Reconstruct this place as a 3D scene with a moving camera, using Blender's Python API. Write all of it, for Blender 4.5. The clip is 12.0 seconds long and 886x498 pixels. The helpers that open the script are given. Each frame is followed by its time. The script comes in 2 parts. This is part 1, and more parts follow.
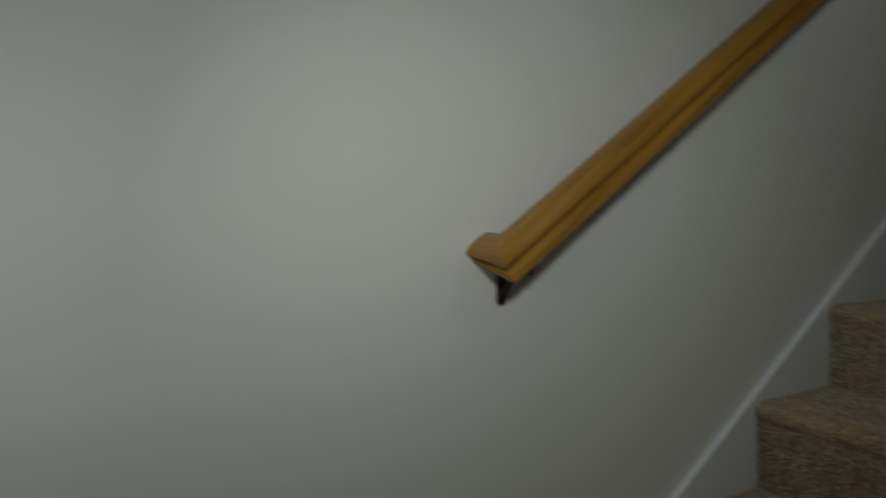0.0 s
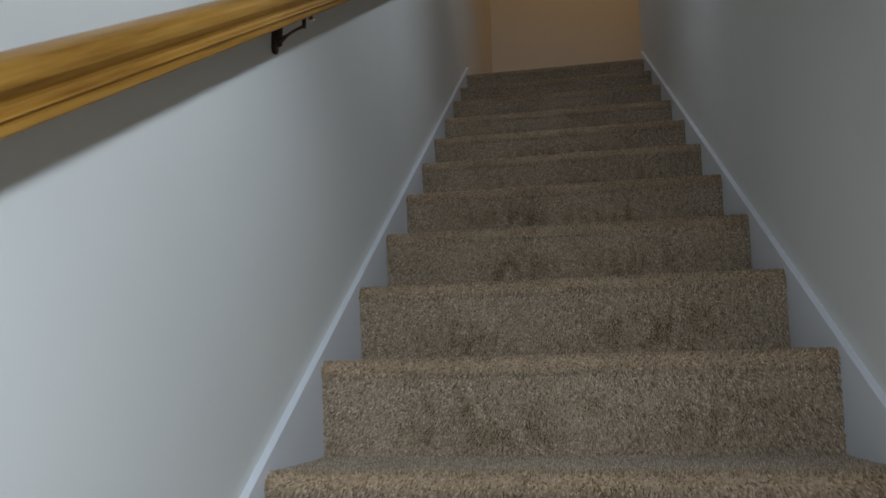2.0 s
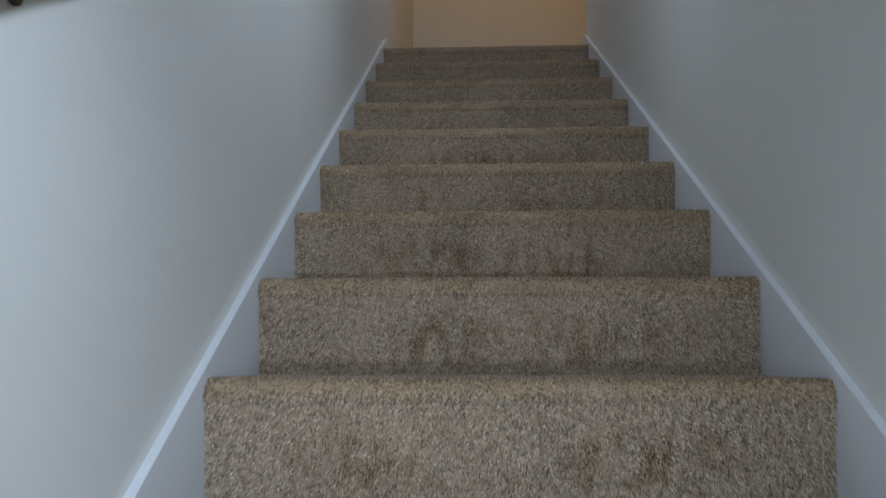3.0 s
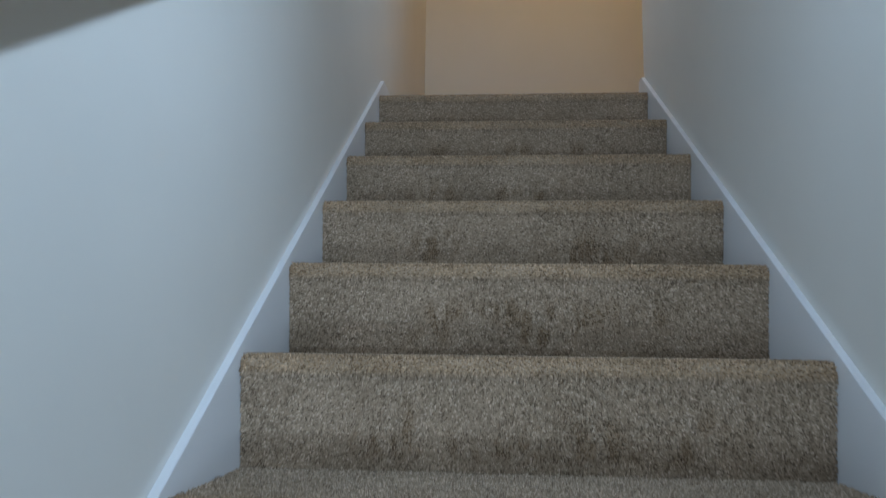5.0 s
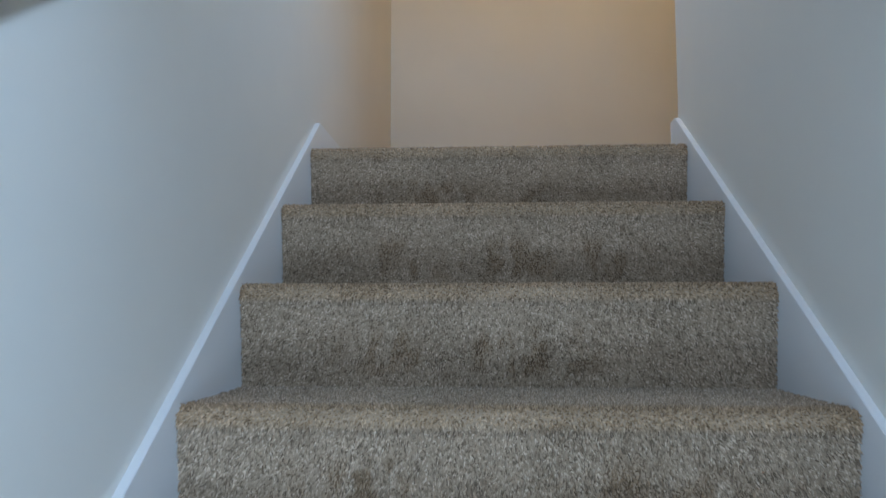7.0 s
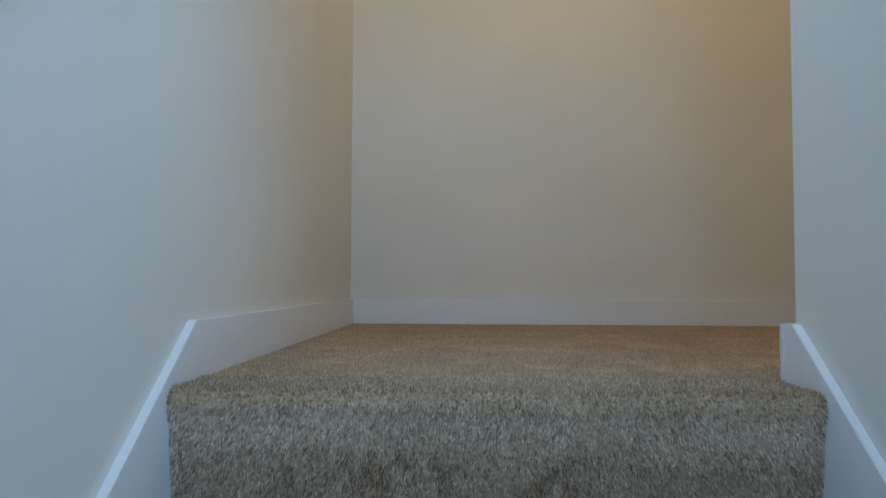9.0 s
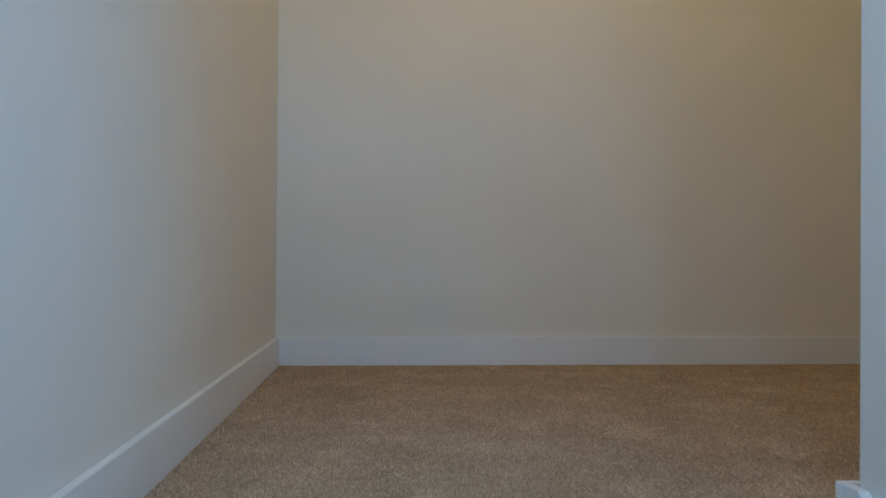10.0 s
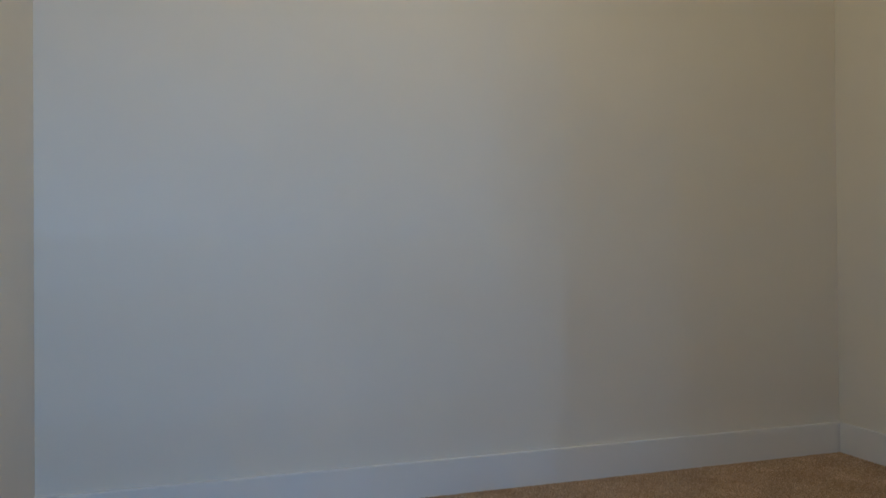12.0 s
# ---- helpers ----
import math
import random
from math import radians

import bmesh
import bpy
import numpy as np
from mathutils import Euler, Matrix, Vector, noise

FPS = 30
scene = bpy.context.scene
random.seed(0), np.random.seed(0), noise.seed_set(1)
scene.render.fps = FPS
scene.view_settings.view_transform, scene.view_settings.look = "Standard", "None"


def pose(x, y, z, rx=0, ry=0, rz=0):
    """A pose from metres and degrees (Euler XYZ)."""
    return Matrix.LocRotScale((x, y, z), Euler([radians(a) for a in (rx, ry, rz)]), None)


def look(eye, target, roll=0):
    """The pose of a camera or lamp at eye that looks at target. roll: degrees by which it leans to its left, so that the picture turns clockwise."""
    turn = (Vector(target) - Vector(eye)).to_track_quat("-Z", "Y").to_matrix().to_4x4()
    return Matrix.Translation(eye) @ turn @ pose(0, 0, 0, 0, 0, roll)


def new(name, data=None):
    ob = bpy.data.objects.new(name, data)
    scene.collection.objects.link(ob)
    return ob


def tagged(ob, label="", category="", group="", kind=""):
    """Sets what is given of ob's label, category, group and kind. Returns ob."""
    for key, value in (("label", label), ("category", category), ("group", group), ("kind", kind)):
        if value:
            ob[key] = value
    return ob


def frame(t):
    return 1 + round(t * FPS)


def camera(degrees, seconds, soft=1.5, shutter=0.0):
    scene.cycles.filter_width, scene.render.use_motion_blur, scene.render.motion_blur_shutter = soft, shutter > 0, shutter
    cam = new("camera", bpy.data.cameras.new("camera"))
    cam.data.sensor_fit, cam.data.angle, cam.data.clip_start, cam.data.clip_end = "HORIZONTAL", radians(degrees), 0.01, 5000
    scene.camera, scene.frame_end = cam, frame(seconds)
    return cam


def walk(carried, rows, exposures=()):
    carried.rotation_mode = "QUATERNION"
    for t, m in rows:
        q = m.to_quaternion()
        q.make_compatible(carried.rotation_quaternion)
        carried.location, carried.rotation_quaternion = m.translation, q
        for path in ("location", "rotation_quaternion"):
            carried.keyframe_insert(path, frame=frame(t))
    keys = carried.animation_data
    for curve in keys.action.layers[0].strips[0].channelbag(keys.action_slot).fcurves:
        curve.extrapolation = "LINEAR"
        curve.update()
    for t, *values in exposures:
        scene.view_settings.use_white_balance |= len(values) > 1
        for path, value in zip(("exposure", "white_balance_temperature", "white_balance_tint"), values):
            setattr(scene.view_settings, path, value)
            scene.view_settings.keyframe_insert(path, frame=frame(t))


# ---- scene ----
LENS = 62.88
cam = camera(LENS, 12.0, soft=1.3, shutter=0.25)
PATH = [
    (0.0, 0.848, -4.596, -1.848, 84.92, -2.33, 55.59),
    (0.5, 0.737, -4.464, -1.850, 85.47, -0.77, 31.88),
    (1.0, 0.640, -4.285, -1.872, 90.02, 0.20, 18.22),
    (1.5, 0.579, -4.050, -1.819, 96.36, 1.89, 13.86),
    (2.0, 0.497, -3.815, -1.776, 101.32, 1.07, 9.92),
    (2.5, 0.424, -3.527, -1.642, 99.63, -0.12, 4.66),
    (4.5, 0.435, -2.718, -1.087, 98.34, 0.01, 0.84),
    (5.0, 0.430, -2.543, -0.943, 98.26, -0.78, 4.07),
    (5.5, 0.412, -2.377, -0.771, 99.16, 0.06, 1.45),
    (6.0, 0.449, -2.235, -0.667, 101.30, 0.11, 0.89),
    (6.5, 0.450, -2.052, -0.560, 98.35, -0.06, 3.39),
    (8.5, 0.430, -1.263, 0.012, 92.22, 0.11, 1.15),
    (9.0, 0.452, -1.083, 0.163, 92.69, -0.26, 2.00),
    (9.5, 0.423, -0.911, 0.294, 92.13, -0.25, 0.80),
    (10.0, 0.396, -0.759, 0.393, 90.33, -0.40, -3.76),
    (10.5, 0.380, -0.611, 0.476, 91.14, 0.08, -2.95),
    (11.0, 0.379, -0.462, 0.545, 90.56, 0.34, -5.67),
    (11.5, 0.394, -0.306, 0.602, 89.88, 0.46, -13.40),
    (12.0, 0.407, -0.136, 0.663, 90.39, 0.45, -17.04),
]
walk(cam, [(t, pose(*p)) for t, *p in PATH], exposures=[
    (0.0, -3.12, 9050, 8), (0.5, -2.90, 8450, 15), (1.0, -1.96, 7950, 15), (1.5, -1.38, 7600, 15), (2.0, -0.90, 7200, 13), (2.5, -0.46, 6850, 12),
    (4.5, 0.37, 6090, 8), (5.5, 0.51, 5950, 6), (6.5, 0.83, 5750, 6), (8.5, 1.07, 5300, 0), (9.0, 0.99, 5080, -2), (9.5, 0.89, 5070, 0),
    (10.0, 0.89, 4950, 0), (10.5, 0.90, 4800, -1), (11.0, 0.91, 4650, -2), (11.5, 0.92, 4400, -1), (12.0, 0.96, 4450, 0)])

# ---- plan, metres: x across the stair, y up the stair, z up, landing carpet at z = 0 ----
RISE, RUN, WIDE = 0.19, 0.266, 0.975
STEPS = 15
LIP = 0.026                 # how far a nosing stands out over its riser
SKIRT = 0.015               # thickness of skirting and baseboard
BASE = 0.099                # baseboard height
WX0, WX1 = -SKIRT, WIDE + SKIRT
FAR = 1.767                 # face of the far baseboard
END = 0.145                 # where the stair's right-hand wall ends
HALL = 2.35                 # face of the hall's end baseboard
LOW = -RISE * STEPS         # lower floor
BACK = -5.9                 # wall behind the foot of the stair
TOP = 2.44
SLOPE = RISE / RUN

# ---- light ----
world = bpy.data.worlds.new("world")
world.use_nodes = True
world.node_tree.nodes["Background"].inputs[1].default_value = 0.0
scene.world = world

# unseen white lamps added in a row up the flight, all at one height over the line of the nosings
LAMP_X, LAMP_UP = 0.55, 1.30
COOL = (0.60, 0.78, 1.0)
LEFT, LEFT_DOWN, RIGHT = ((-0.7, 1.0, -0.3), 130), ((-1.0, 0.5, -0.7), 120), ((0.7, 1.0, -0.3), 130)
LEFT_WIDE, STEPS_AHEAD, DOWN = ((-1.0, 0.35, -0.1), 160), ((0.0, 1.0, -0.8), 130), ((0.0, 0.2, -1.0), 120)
# together they stand in for one headlamp carried up the stair
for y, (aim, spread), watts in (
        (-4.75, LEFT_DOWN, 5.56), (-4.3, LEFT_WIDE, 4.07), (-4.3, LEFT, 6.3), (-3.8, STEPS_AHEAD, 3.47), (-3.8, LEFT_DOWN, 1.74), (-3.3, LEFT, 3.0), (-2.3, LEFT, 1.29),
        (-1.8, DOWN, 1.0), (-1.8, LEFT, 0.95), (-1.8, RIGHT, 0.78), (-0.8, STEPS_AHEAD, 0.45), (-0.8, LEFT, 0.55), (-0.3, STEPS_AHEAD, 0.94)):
    d = bpy.data.lights.new("headlamp_stand_in", "AREA")
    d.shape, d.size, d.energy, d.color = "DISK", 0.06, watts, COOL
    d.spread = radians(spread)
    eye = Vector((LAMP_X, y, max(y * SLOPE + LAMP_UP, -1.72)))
    new("headlamp_stand_in", d).matrix_world = look(eye, eye + Vector(aim))
# warm ceiling lamp over the upper hall
lamp = bpy.data.lights.new("hall_lamp", "POINT")
lamp.energy, lamp.color, lamp.shadow_soft_size = 8.2, (1.0, 0.605, 0.215), 0.12
new("hall_lamp", lamp).location = (0.85, 0.80, 2.32)


# ---- materials ----
def material(name, base, rough):
    m = bpy.data.materials.new(name)
    m.use_nodes = True
    b = m.node_tree.nodes["Principled BSDF"]
    b.inputs["Base Color"].default_value = (*base, 1)
    b.inputs["Roughness"].default_value = rough
    return m, m.node_tree, b


def node(tree, kind, **inputs):
    n = tree.nodes.new(kind)
    for key, value in inputs.items():
        n.inputs[key].default_value = value
    return n


def coords(tree, scale=(1, 1, 1)):
    c, mp = tree.nodes.new("ShaderNodeNewGeometry"), tree.nodes.new("ShaderNodeMapping")
    mp.inputs["Scale"].default_value = scale
    tree.links.new(c.outputs["Position"], mp.inputs["Vector"])
    return mp.outputs[0]


def noise_tex(tree, vec, scale, detail=3.0, rough=0.55):
    n = tree.nodes.new("ShaderNodeTexNoise")
    n.inputs["Scale"].default_value, n.inputs["Detail"].default_value, n.inputs["Roughness"].default_value = scale, detail, rough
    tree.links.new(vec, n.inputs["Vector"])
    return n.outputs["Fac"]


def ramp(tree, fac, stops):
    r = tree.nodes.new("ShaderNodeValToRGB")
    while len(r.color_ramp.elements) < len(stops):
        r.color_ramp.elements.new(0.5)
    for e, (p, c) in zip(r.color_ramp.elements, stops):
        e.position, e.color = p, (*c, 1)
    tree.links.new(fac, r.inputs[0])
    return r.outputs[0]


def mix(tree, fac, a, b, mode="MIX"):
    n = tree.nodes.new("ShaderNodeMix")
    n.data_type, n.blend_type = "RGBA", mode
    for socket, value in ((n.inputs[0], fac), (n.inputs[6], a), (n.inputs[7], b)):
        if isinstance(value, bpy.types.NodeSocket):
            tree.links.new(value, socket)
        else:
            socket.default_value = value
    return n.outputs[2]


def bump(tree, bsdf, height, strength, distance):
    n = node(tree, "ShaderNodeBump", Strength=strength, Distance=distance)
    tree.links.new(height, n.inputs["Height"])
    tree.links.new(n.outputs[0], bsdf.inputs["Normal"])


def paint(name, base, rough, stipple):
    """Rolled wall paint: faint large cloudiness and a fine stipple."""
    m, t, b = material(name, base, rough)
    v = coords(t)
    lo = tuple(c * 0.955 for c in base)
    t.links.new(ramp(t, noise_tex(t, v, 2.3, 5), [(0.3, lo), (0.7, base)]), b.inputs["Base Color"])
    bump(t, b, noise_tex(t, v, 420, 4, 0.6), stipple, 0.0006)
    return m


WALL = paint("wall_paint", (0.765, 0.748, 0.704), 0.62, 0.22)
CEIL = paint("ceiling_paint", (0.80, 0.79, 0.76), 0.85, 0.5)
TRIM = paint("trim_paint", (0.79, 0.80, 0.82), 0.38, 0.10)


YARNS = ((0.0, (0.215, 0.154, 0.102)), (0.38, (0.45, 0.336, 0.233)), (0.78, (0.63, 0.483, 0.347)), (1.0, (0.84, 0.680, 0.522)))


def map_range(tree, value, a, z):
    """0 at a, 1 at z, with a soft run between."""
    n = tree.nodes.new("ShaderNodeMapRange")
    n.interpolation_type = "SMOOTHSTEP"
    n.inputs["From Min"].default_value, n.inputs["From Max"].default_value = min(a, z), max(a, z)
    n.inputs["To Min"].default_value, n.inputs["To Max"].default_value = (0.0, 1.0) if a < z else (1.0, 0.0)
    tree.links.new(value, n.inputs["Value"])
    return n.outputs[0]


def arithmetic(tree, kind, a, b=None):
    n = tree.nodes.new("ShaderNodeMath")
    n.operation = kind
    for socket, value in zip(n.inputs, (a, b)):
        if isinstance(value, bpy.types.NodeSocket):
            tree.links.new(value, socket)
        elif value is not None:
            socket.default_value = value
    return n.outputs[0]


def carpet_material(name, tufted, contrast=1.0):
    """Cut pile in mixed taupe yarns. On the stairs shoes have scuffed the risers; the nosings carry painted warm
    light.
    """
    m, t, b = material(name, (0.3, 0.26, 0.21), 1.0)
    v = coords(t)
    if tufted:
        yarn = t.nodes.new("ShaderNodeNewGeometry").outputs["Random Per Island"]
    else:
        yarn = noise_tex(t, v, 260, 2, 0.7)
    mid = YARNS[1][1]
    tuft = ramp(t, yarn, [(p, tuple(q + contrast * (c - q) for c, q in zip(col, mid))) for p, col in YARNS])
    clump = ramp(t, noise_tex(t, v, 75, 3, 0.6), [(0.32, (0.88, 0.87, 0.86)), (0.68, (1.04, 1.04, 1.04))])
    broad = ramp(t, noise_tex(t, v, 6.0, 3, 0.5), [(0.3, (0.86, 0.85, 0.83)), (0.7, (1.04, 1.04, 1.04))])
    c = mix(t, 1.0, mix(t, 1.0, tuft, clump, "MULTIPLY"), broad, "MULTIPLY")
    if tufted:
        o, xyz = t.nodes.new("ShaderNodeTexCoord"), t.nodes.new("ShaderNodeSeparateXYZ")
        t.links.new(o.outputs["Object"], xyz.inputs[0])
        x, y, z = xyz.outputs
        # upright kick marks on the lower part of the risers, most of them in mid-flight
        marks = map_range(t, noise_tex(t, coords(t, (1, 1, 0.38)), 34, 2, 0.6), 0.44, 0.56)
        groups = map_range(t, noise_tex(t, v, 5.5, 2, 0.5), 0.40, 0.56)
        off = arithmetic(t, "ABSOLUTE", arithmetic(t, "SUBTRACT", x, WIDE / 2))
        low = arithmetic(t, "MULTIPLY", arithmetic(t, "MULTIPLY", map_range(t, z, -0.050, -0.100), map_range(t, z, -0.185, -0.150)), map_range(t, off, 0.46, 0.20))
        kicked = arithmetic(t, "MULTIPLY", arithmetic(t, "MULTIPLY", marks, groups), low)
        c = mix(t, kicked, c, mix(t, 1.0, c, (0.63, 0.57, 0.49, 1), "MULTIPLY"))
        # warm light from above, painted as a brown tint on the roll of each nosing
        roll = arithmetic(t, "MULTIPLY", map_range(t, z, -0.034, -0.018), map_range(t, y, 0.070, 0.015))
        c = mix(t, roll, c, mix(t, 1.0, c, (0.92, 0.84, 0.73, 1), "MULTIPLY"))
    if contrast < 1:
        # the level floor has the hall's warm light tinted into its colour, with pale trodden patches
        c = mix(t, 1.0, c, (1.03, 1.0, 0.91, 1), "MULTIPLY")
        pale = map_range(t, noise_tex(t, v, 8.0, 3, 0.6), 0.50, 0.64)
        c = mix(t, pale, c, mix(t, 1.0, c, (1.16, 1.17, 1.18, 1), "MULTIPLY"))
    t.links.new(c, b.inputs["Base Color"])
    b.inputs["Sheen Weight"].default_value = 0.15
    b.inputs["Specular IOR Level"].default_value = 0.1
    if not tufted:
        bump(t, b, noise_tex(t, v, 240, 3, 0.7), 0.9, 0.004)
    return m


CARPET = carpet_material("carpet_backing", False)
PILE = carpet_material("carpet_pile", True)
# same carpet with softer yarn contrast and the warm hall light in its colour
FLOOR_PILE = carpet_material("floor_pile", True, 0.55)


def wood_material():
    m, t, b = material("oak", (0.45, 0.24, 0.07), 0.38)
    c = t.nodes.new("ShaderNodeTexCoord")
    mp = t.nodes.new("ShaderNodeMapping")
    mp.inputs["Scale"].default_value = (30, 1.6, 30)
    t.links.new(c.outputs["Object"], mp.inputs["Vector"])
    grain = noise_tex(t, mp.outputs[0], 3.0, 8, 0.65)
    col = ramp(t, grain, [(0.28, (0.185, 0.076, 0.010)), (0.48, (0.355, 0.160, 0.024)), (0.72, (0.45, 0.232, 0.046))])
    t.links.new(col, b.inputs["Base Color"])
    b.inputs["Coat Weight"].default_value, b.inputs["Coat Roughness"].default_value = 0.12, 0.3
    bump(t, b, grain, 0.15, 0.001)
    return m


WOOD = wood_material()
IRON, it, ib = material("dark_bronze", (0.035, 0.026, 0.02), 0.35)
ib.inputs["Metallic"].default_value = 0.9
it.links.new(ramp(it, noise_tex(it, coords(it), 90, 3), [(0.3, (0.05, 0.036, 0.026)), (0.7, (0.13, 0.092, 0.062))]), ib.inputs["Base Color"])

BRASS, _, sb = material("screw_metal", (0.72, 0.68, 0.60), 0.16)
sb.inputs["Metallic"].default_value = 1.0


# ---- mesh helpers ----
def part(name, bm, mat, parent=None, label="", smooth=False):
    me = bpy.data.meshes.new(name)
    bmesh.ops.recalc_face_normals(bm, faces=bm.faces)
    bm.to_mesh(me)
    bm.free()
    me.materials.append(mat)
    if smooth:
        for p in me.polygons:
            p.use_smooth = True
    ob = new(name, me)
    if parent:
        ob.parent = parent
    if label:
        tagged(ob, label)
    return ob


def box(x0, x1, y0, y1, z0, z1, bevel=0.0):
    own = bmesh.new()
    bmesh.ops.create_cube(own, size=1, matrix=Matrix.Translation(((x0 + x1) / 2, (y0 + y1) / 2, (z0 + z1) / 2)) @ Matrix.Diagonal((x1 - x0, y1 - y0, z1 - z0, 1)))
    if bevel:
        bmesh.ops.bevel(own, geom=own.edges[:], offset=bevel, segments=2, affect="EDGES")
    return own


def prism(outline, axis_x0, axis_x1, bevel=0.0):
    """A solid of a y-z outline between two x."""
    bm = bmesh.new()
    a = [bm.verts.new((axis_x0, y, z)) for y, z in outline]
    b = [bm.verts.new((axis_x1, y, z)) for y, z in outline]
    bm.faces.new(a)
    bm.faces.new(b[::-1])
    n = len(outline)
    for i in range(n):
        bm.faces.new((a[i], b[i], b[(i + 1) % n], a[(i + 1) % n]))
    if bevel:
        bmesh.ops.recalc_face_normals(bm, faces=bm.faces)
        bmesh.ops.bevel(bm, geom=bm.edges[:], offset=bevel, segments=2, affect="EDGES")
    return bm


def structure(ob, label, category):
    return tagged(ob, label, category, kind="structure")


# ---- walls, ceiling, floors ----
TH = 0.12
wall_text = "smooth cream-white painted plaster wall"
FX = FAR + SKIRT
structure(part("wall_west", box(WX0 - TH, WX0, BACK, FX + TH, LOW - 0.1, TOP), WALL), wall_text + " along the carpeted stair", "wall")
structure(part("wall_east", box(WX1, WX1 + TH, BACK, END, LOW - 0.1, TOP, 0.014), WALL), wall_text + " that ends at the landing", "wall")
structure(part("wall_north", box(WX0, HALL + SKIRT + TH, FX, FX + TH, -0.1, TOP), WALL), wall_text + " across the landing", "wall")
structure(part("wall_hall_end", box(HALL + SKIRT, HALL + SKIRT + TH, END - TH, FX, -0.1, TOP), WALL), wall_text + " at the end of the hall", "wall")
structure(part("wall_hall_south", box(WX1 + TH, HALL + SKIRT, END - TH, END, -0.1, TOP), WALL), wall_text + " beside the stair opening", "wall")
structure(part("wall_south", box(WX0, WX1, BACK - TH, BACK, LOW - 0.1, TOP), WALL), wall_text + " behind the foot of the stair", "wall")
structure(part("ceiling", box(WX0, HALL + SKIRT, BACK, FX, TOP, TOP + TH), CEIL), "flat white painted ceiling over stair and hall", "ceiling")


def carpet_sheet(line, x0, x1, nx, lump, tuck=0.012):
    """Carpet over a y-z line from x0 to x1; its side edges roll down into the skirting."""
    bm = bmesh.new()
    rows = []
    n = len(line)
    for i, (y, z) in enumerate(line):
        ya, za = line[max(i - 1, 0)]
        yb, zb = line[min(i + 1, n - 1)]
        d = math.hypot(yb - ya, zb - za) or 1
        ny, nz = -(zb - za) / d, (yb - ya) / d
        row = []
        for j in range(nx + 1):
            x = x0 + (x1 - x0) * j / nx
            e = min(x - x0, x1 - x) / tuck
            roll = -0.006 * max(0, 1 - e) ** 2
            h = roll + lump * (noise.noise((x * 9, y * 9, z * 9)) + 0.7 * noise.noise((x * 45, y * 45, z * 45)))
            row.append(bm.verts.new((x, y + ny * h, z + nz * h)))
        rows.append(row)
    for a, b in zip(rows, rows[1:]):
        for j in range(nx):
            bm.faces.new((a[j], a[j + 1], b[j + 1], b[j]))
    return bm


def step_line(k):
    """Carpet line of step k: up the riser, round the nosing, back over the tread."""
    y0, z0 = -k * RUN, -k * RISE
    r = 0.019
    # riser, crease under the roll, roll of the nosing
    line = [(y0 + LIP + (0.0058 - LIP) * (i / 16) ** 1.2, z0 - RISE + (RISE - 0.037) * i / 16) for i in range(17)]
    line += [(y0 + 0.0052, z0 - 0.0330), (y0 + 0.0036, z0 - 0.0300), (y0 + 0.0012, z0 - 0.0260)]
    line += [(y0 + r - r * math.cos(a), z0 - r + r * math.sin(a)) for a in [math.pi / 2 * i / 7 for i in range(8)]]
    back = y0 + RUN + LIP if k else y0 + 0.16
    line += [(y0 + r + (back - y0 - r) * i / 16, z0 - 0.0015 * math.sin(math.pi * i / 16)) for i in range(1, 17)]
    return line


stairs = structure(new("stairs"), "straight flight of stairs in worn taupe cut-pile carpet", "stairs")
# timber carcase under the carpet
outline = [(-(STEPS - 1) * RUN + LIP + 0.012, LOW)]
for k in range(STEPS - 1, -1, -1):
    outline += [(-k * RUN + LIP + 0.012, -k * RISE - 0.012), (-(k - 1) * RUN + LIP + 0.012, -k * RISE - 0.012)]
outline[-1] = (FX, -0.012)
outline += [(FX, -0.3), (0.3, -0.3), (0.3, LOW)]
part("carcase", prism(outline, 0.0, WIDE), TRIM, stairs)


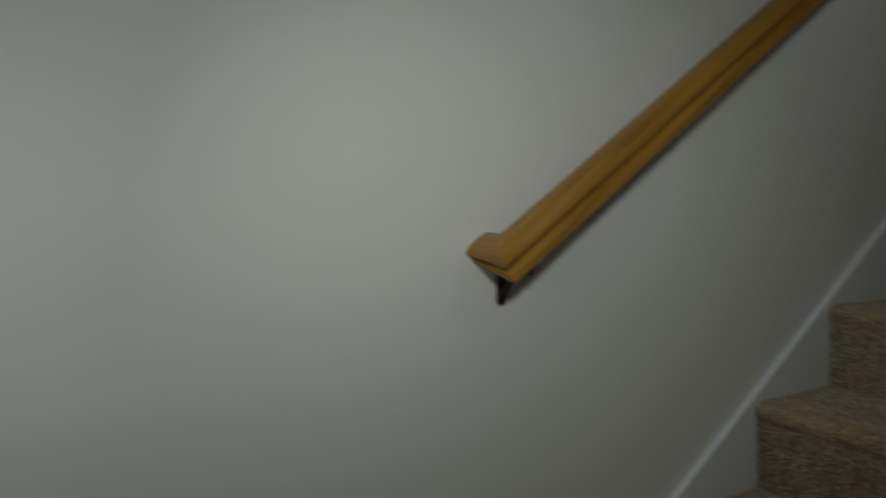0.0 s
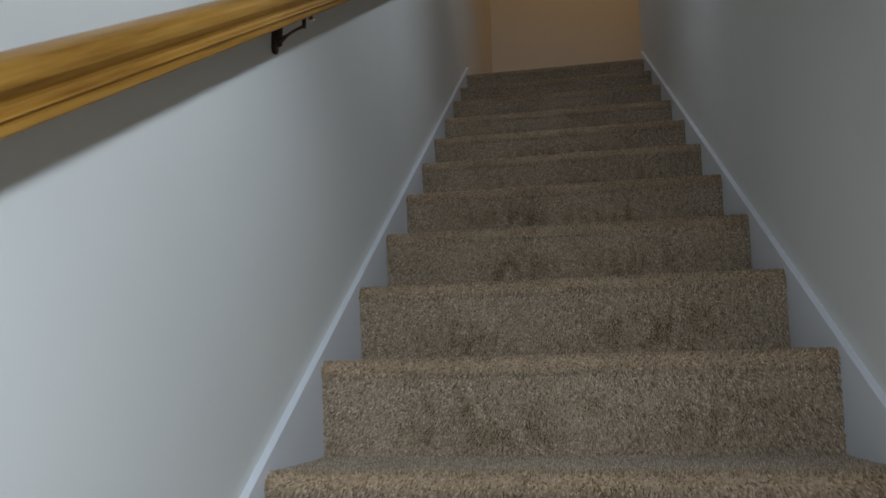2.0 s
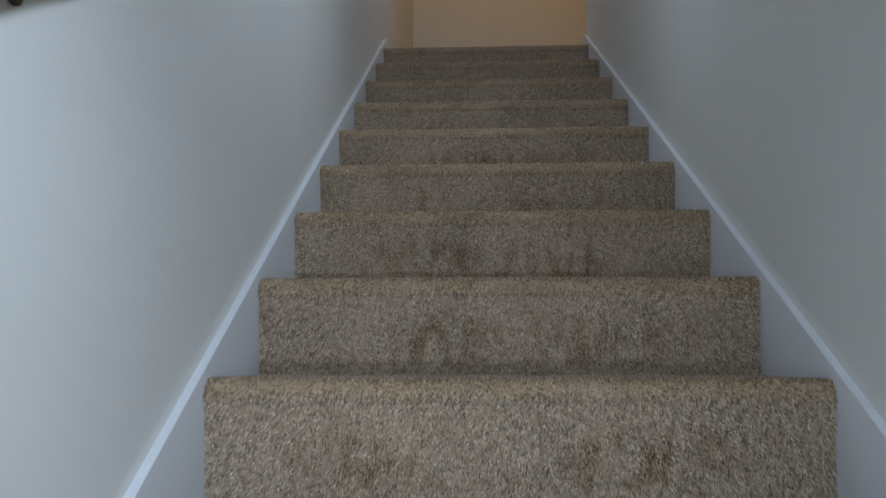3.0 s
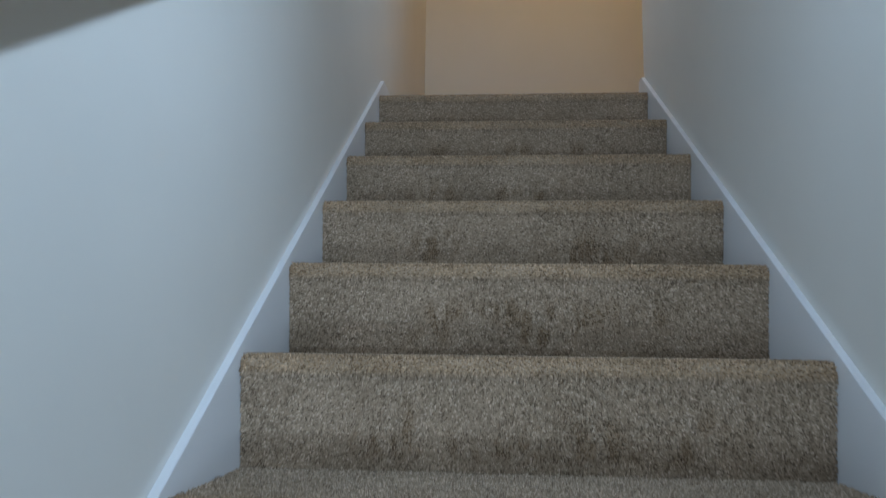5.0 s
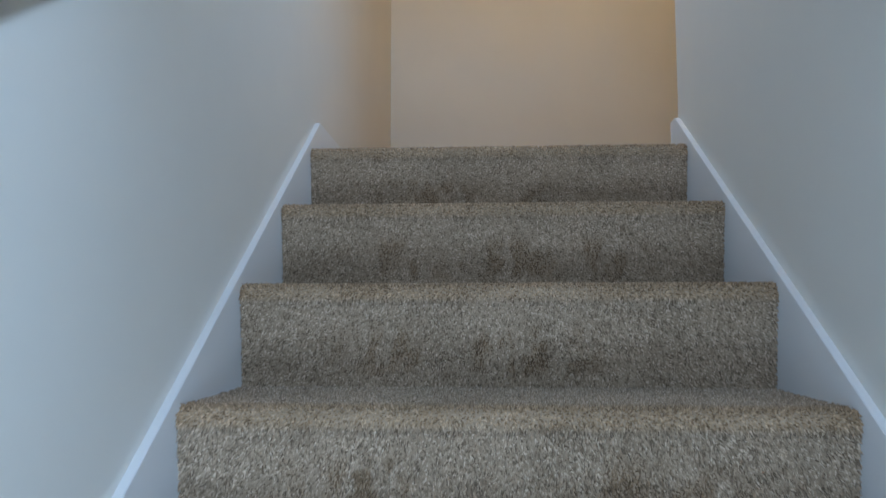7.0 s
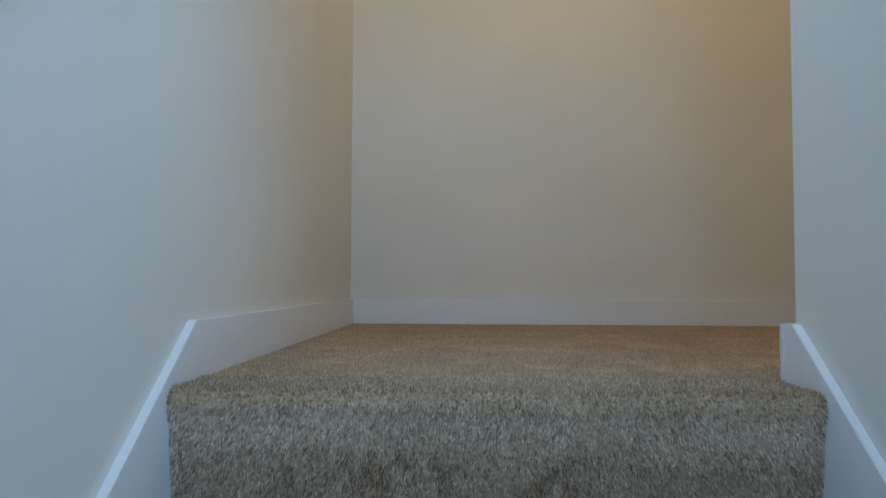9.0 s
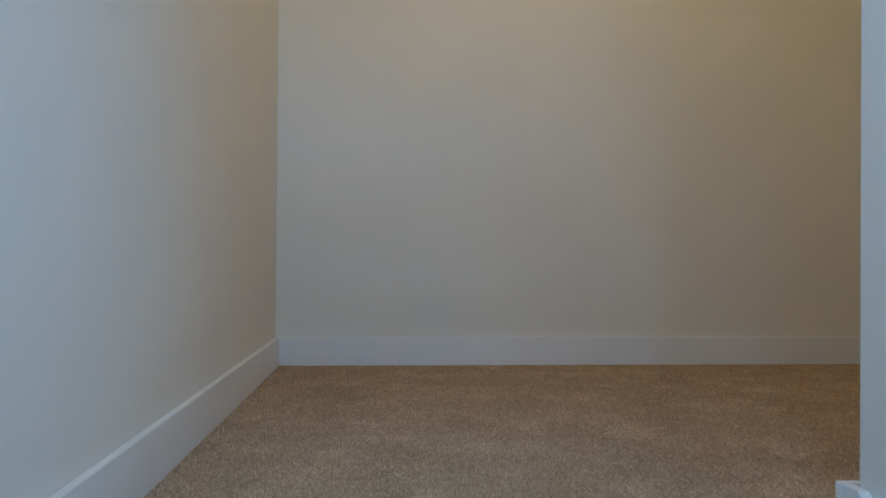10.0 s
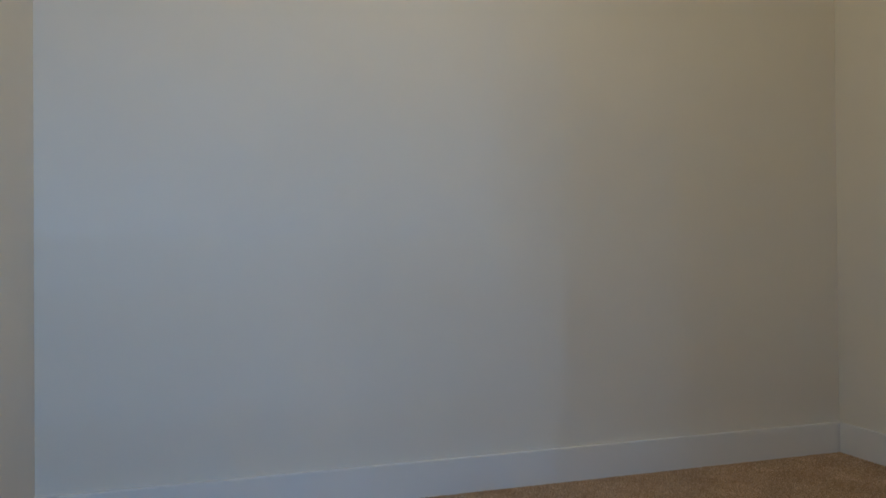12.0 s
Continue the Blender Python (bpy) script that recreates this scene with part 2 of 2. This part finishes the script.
def pile(name, line, x0, x1, gap, tall, lean, seed, mat=PILE):
    """Cut-pile tufts standing on a y-z line between two x: one small twisted cone of three faces each."""
    rng = np.random.default_rng(seed)
    p = np.array(line)
    seg = np.hypot(*np.diff(p, axis=0).T)
    at = np.concatenate([[0], np.cumsum(seg)])
    s, x = np.meshgrid(np.arange(gap / 2, at[-1], gap), np.arange(x0 + gap / 2, x1, gap), indexing="ij")
    n = s.size
    s = np.clip(s.ravel() + rng.uniform(-0.55, 0.55, n) * gap, 0, at[-1])
    x = np.clip(x.ravel() + rng.uniform(-0.55, 0.55, n) * gap, x0 + 0.001, x1 - 0.001)
    base = np.stack([x, np.interp(s, at, p[:, 0]), np.interp(s, at, p[:, 1])], 1)
    i = np.clip(np.searchsorted(at, s) - 1, 0, len(seg) - 1)
    d = np.diff(p, axis=0) / seg[:, None]
    along = np.stack([np.zeros(n), d[i, 0], d[i, 1]], 1)
    out = np.stack([np.zeros(n), -d[i, 1], d[i, 0]], 1)
    side = np.tile([1.0, 0, 0], (n, 1))
    h = tall * rng.uniform(0.6, 1.25, n)[:, None]
    turn = rng.uniform(0, 2 * np.pi, n)
    tip = base + out * h + along * (h * (lean + 0.55 * rng.standard_normal(n)[:, None])) + side * (h * 0.55 * rng.standard_normal(n)[:, None])
    r = gap * 0.80
    ring = [base - out * 0.0015 + r * (np.cos(turn + a)[:, None] * side + np.sin(turn + a)[:, None] * along) for a in (0, 2.094, 4.189)]
    verts = np.stack([*ring, tip], 1).reshape(-1, 3)
    faces = (np.arange(n)[:, None, None] * 4 + np.array([[0, 1, 3], [1, 2, 3], [2, 0, 3]])[None]).reshape(-1, 3)
    me = bpy.data.meshes.new(name)
    me.vertices.add(len(verts)), me.loops.add(faces.size), me.polygons.add(len(faces))
    me.vertices.foreach_set("co", verts.astype(np.float32).ravel())
    me.loops.foreach_set("vertex_index", faces.astype(np.int32).ravel())
    me.polygons.foreach_set("loop_start", np.arange(0, faces.size, 3, dtype=np.int32))
    me.update(calc_edges=True)
    me.materials.append(mat)
    return me


def shifted(line, k):
    return [(y + k * RUN, z + k * RISE) for y, z in line]


piles = [pile("pile", shifted(step_line(1), 1), 0.0, WIDE, 0.0030, 0.0060, -0.6, seed) for seed in (3, 4, 5)]
piles.append(pile("pile", step_line(0), 0.0, WIDE, 0.0030, 0.0060, -0.6, 6))
for k in range(STEPS):
    step = part("step", carpet_sheet(step_line(k), 0.0, WIDE, 110, 0.0016), CARPET, stairs, smooth=True)
    tufts = tagged(new("pile", piles[k % 3] if k else piles[3]), kind="stuff")
    tufts.parent, tufts.location = step, (0, -k * RUN, -k * RISE)

bm = carpet_sheet([(0.155 + (FAR + 0.01 - 0.155) * i / 90, 0.0) for i in range(91)], 0.0, HALL + 0.01, 150, 0.0006, 0.004)
landing = structure(part("floor", bm, CARPET, smooth=True), "taupe cut-pile carpet on the landing and hall", "floor")
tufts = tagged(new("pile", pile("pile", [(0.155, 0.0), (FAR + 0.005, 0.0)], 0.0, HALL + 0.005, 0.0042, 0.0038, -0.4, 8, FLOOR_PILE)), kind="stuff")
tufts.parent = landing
structure(part("floor_lower", box(WX0, WX1, BACK, -(STEPS - 1) * RUN + LIP + 0.02, LOW - 0.1, LOW), CARPET), "taupe cut-pile carpet at the foot of the stair", "floor")

# ---- skirting and baseboards ----
PY = 0.112
y_low = -STEPS * RUN - 0.10


def skirt(name, x0, x1, y_end):
    zl = BASE + (y_low - PY) * SLOPE
    o = [(y_low, zl - 0.30), (y_low, zl), (PY, BASE), (y_end, BASE), (y_end, -0.03), (0.08, -0.30)]
    return structure(part(name, prism(o, x0, x1, 0.0012), TRIM), "white painted skirting board running up beside the carpeted steps", "skirting")


skirt("skirting_west", WX0, 0.0, FAR + SKIRT)
skirt("skirting_east", WIDE, WX1, END - 0.002)


def baseboard(name, x0, x1, y0, y1, label):
    return structure(part(name, box(x0, x1, y0, y1, -0.02, BASE - 0.001, 0.0015), TRIM), label, "baseboard")


baseboard("baseboard_north", -0.006, HALL + SKIRT, FAR, FX, "flat white painted baseboard under the far wall")
baseboard("baseboard_hall_south", WIDE, HALL, END, END + SKIRT, "flat white painted baseboard round the stair wall's end")
baseboard("baseboard_hall_end", HALL, HALL + SKIRT, END + SKIRT + 0.002, FAR - 0.002, "flat white painted baseboard at the hall's end")

# ---- handrail ----
rail = tagged(new("handrail"), "varnished golden oak handrail on dark metal wall brackets", "handrail")
RAIL_X = 0.042
RAIL_UP = 0.8475            # rail's middle over the line of the nosings, low in the flight
RAIL_SLOPE = 0.702          # it lies a trifle flatter than the stair
PITCH = math.atan(RAIL_SLOPE)
RAIL_Y0, RAIL_Y1 = -3.927, -0.52


def rail_mid(y):
    return Vector((RAIL_X, y, y * RAIL_SLOPE + RAIL_UP - 3.0 * (SLOPE - RAIL_SLOPE)))


def rail_outline():
    """Cross-section (across, up): rounded grip, cove below it, squared foot with a fine groove."""
    half = [(0.000, 0.030)]
    half += [(0.029 * math.sin(a), 0.009 + 0.021 * math.cos(a)) for a in [math.pi / 2 * i / 7 for i in range(1, 8)]]
    half += [(0.0285, 0.003), (0.0245, -0.0025), (0.0190, -0.0075), (0.0175, -0.0115), (0.0190, -0.0155), (0.0235, -0.0185), (0.0245, -0.0205),
             (0.0205, -0.0215), (0.0205, -0.0240), (0.0245, -0.0250), (0.0245, -0.032), (0.0230, -0.034)]
    half = [(0.95 * x, 0.95 * z) for x, z in half]
    return half + [(-x, z) for x, z in half[::-1] if x > 0]


def loft(sections):
    bm = bmesh.new()
    rings = [[bm.verts.new(p) for p in s] for s in sections]
    n = len(rings[0])
    for a, b in zip(rings, rings[1:]):
        for i in range(n):
            bm.faces.new((a[i], a[(i + 1) % n], b[(i + 1) % n], b[i]))
    bm.faces.new(rings[0][::-1])
    bm.faces.new(rings[-1])
    return bm


prof = rail_outline()
long = (RAIL_Y1 - RAIL_Y0) / math.cos(PITCH)
# the grip is mitred at both ends, where the returns turn to the wall
bm = loft([[(x, s * long + (x if s else -x), z) for x, z in prof] for s in (0, 1)])
grip = part("grip", bm, WOOD, rail, smooth=False)
grip.matrix_basis = Matrix.Translation(rail_mid(RAIL_Y0)) @ pose(0, 0, 0, math.degrees(PITCH))
for y, sign in ((RAIL_Y0, -1), (RAIL_Y1, 1)):
    reach = RAIL_X - WX0
    # the underside rises to the wall
    bm = loft([[(x, (sign * x if s == 0 else reach - 0.001), z if s == 0 else 0.020 + (z - 0.020) * 0.45) for x, z in prof] for s in (0, 1)])
    ret = part("rail_return", bm, WOOD, rail)
    # local y runs to the wall, local x along the rail
    ax = Vector((0, -math.cos(PITCH), -math.sin(PITCH)))
    up = Vector((0, -math.sin(PITCH), math.cos(PITCH)))
    m = Matrix.Identity(4)
    for r in range(3):
        m[r][0], m[r][1], m[r][2], m[r][3] = ax[r], (-1, 0, 0)[r], up[r], rail_mid(y)[r]
    ret.matrix_basis = m


def tube(points, radii, sides=10):
    sections = []
    for i, p in enumerate(points):
        d = (Vector(points[min(i + 1, len(points) - 1)]) - Vector(points[max(i - 1, 0)])).normalized()
        q = d.to_track_quat("Z", "Y")
        sections.append([Vector(p) + q @ Vector((radii[i] * math.cos(2 * math.pi * j / sides), radii[i] * math.sin(2 * math.pi * j / sides), 0)) for j in range(sides)])
    return loft(sections)


BRACKETS = (-3.890, -2.645, -1.348, -0.575)
RAIL_FOOT = -0.0323 / math.cos(PITCH)
for y in BRACKETS:
    foot = rail_mid(y) + Vector((0, 0, RAIL_FOOT))
    top, low = foot.z - 0.004, foot.z - 0.065
    # wall plate: a slim upright tongue with a rounded foot, a little wider at its shoulders
    ring = [(y + (0.0115 if math.sin(a) > 0 else 0.0085) * math.cos(a), (top + low) / 2 + (0.022 if math.sin(a) > 0 else -0.026) + 0.0095 * math.sin(a)) for a in [2 * math.pi * (i + 0.5) / 20 for i in range(20)]]
    b = part("bracket", prism(ring, WX0, WX0 + 0.009, 0.0022), IRON, rail, "dark bronze metal wall bracket")
    # stem that leaves the plate thick and thins on its way out under the rail
    tip, rise = RAIL_X - 0.002, top - 0.010
    bend = [(WX0 + 0.006 + (tip - WX0 - 0.006) * s, y + 0.012 * s, rise - 0.036 * (1 - s) ** 1.35) for s in [i / 10 for i in range(11)]]
    part("arm", tube(bend, [0.0075 - 0.0047 * min(1, i / 4) for i in range(11)]), IRON, b, smooth=True)
    web = prism([(y + 0.0015, rise - 0.042), (y + 0.0015, rise + 0.001), (y - 0.0015, rise + 0.001), (y - 0.0015, rise - 0.042)], WX0 + 0.006, WX0 + 0.018, 0.0006)
    part("web", web, IRON, b)
    part("collar", tube([(tip, y + 0.012, rise - 0.003), (tip, y + 0.012, foot.z + 0.008)], [0.0036, 0.0042], 12), IRON, b, smooth=True)
    strap = part("saddle", box(-0.007, 0.007, -0.026, 0.026, -0.0025, 0.0, 0.001), IRON, b)
    strap.matrix_basis = Matrix.Translation(foot + Vector((0.002, 0.014, 0.014 * RAIL_SLOPE))) @ pose(0, 0, 0, math.degrees(PITCH))
    # bright bolt that clamps the saddle to the rail
    stub = part("bolt", tube([(0, 0, 0.004), (0, 0, -0.005), (0, 0, -0.0055), (0, 0, -0.010), (0, 0, -0.0125)], [0.003, 0.003, 0.0062, 0.0062, 0.0035], 12), BRASS, b, "small shiny metal bolt head", smooth=True)
    stub.matrix_basis = strap.matrix_basis @ pose(0.002, 0.018, -0.002)
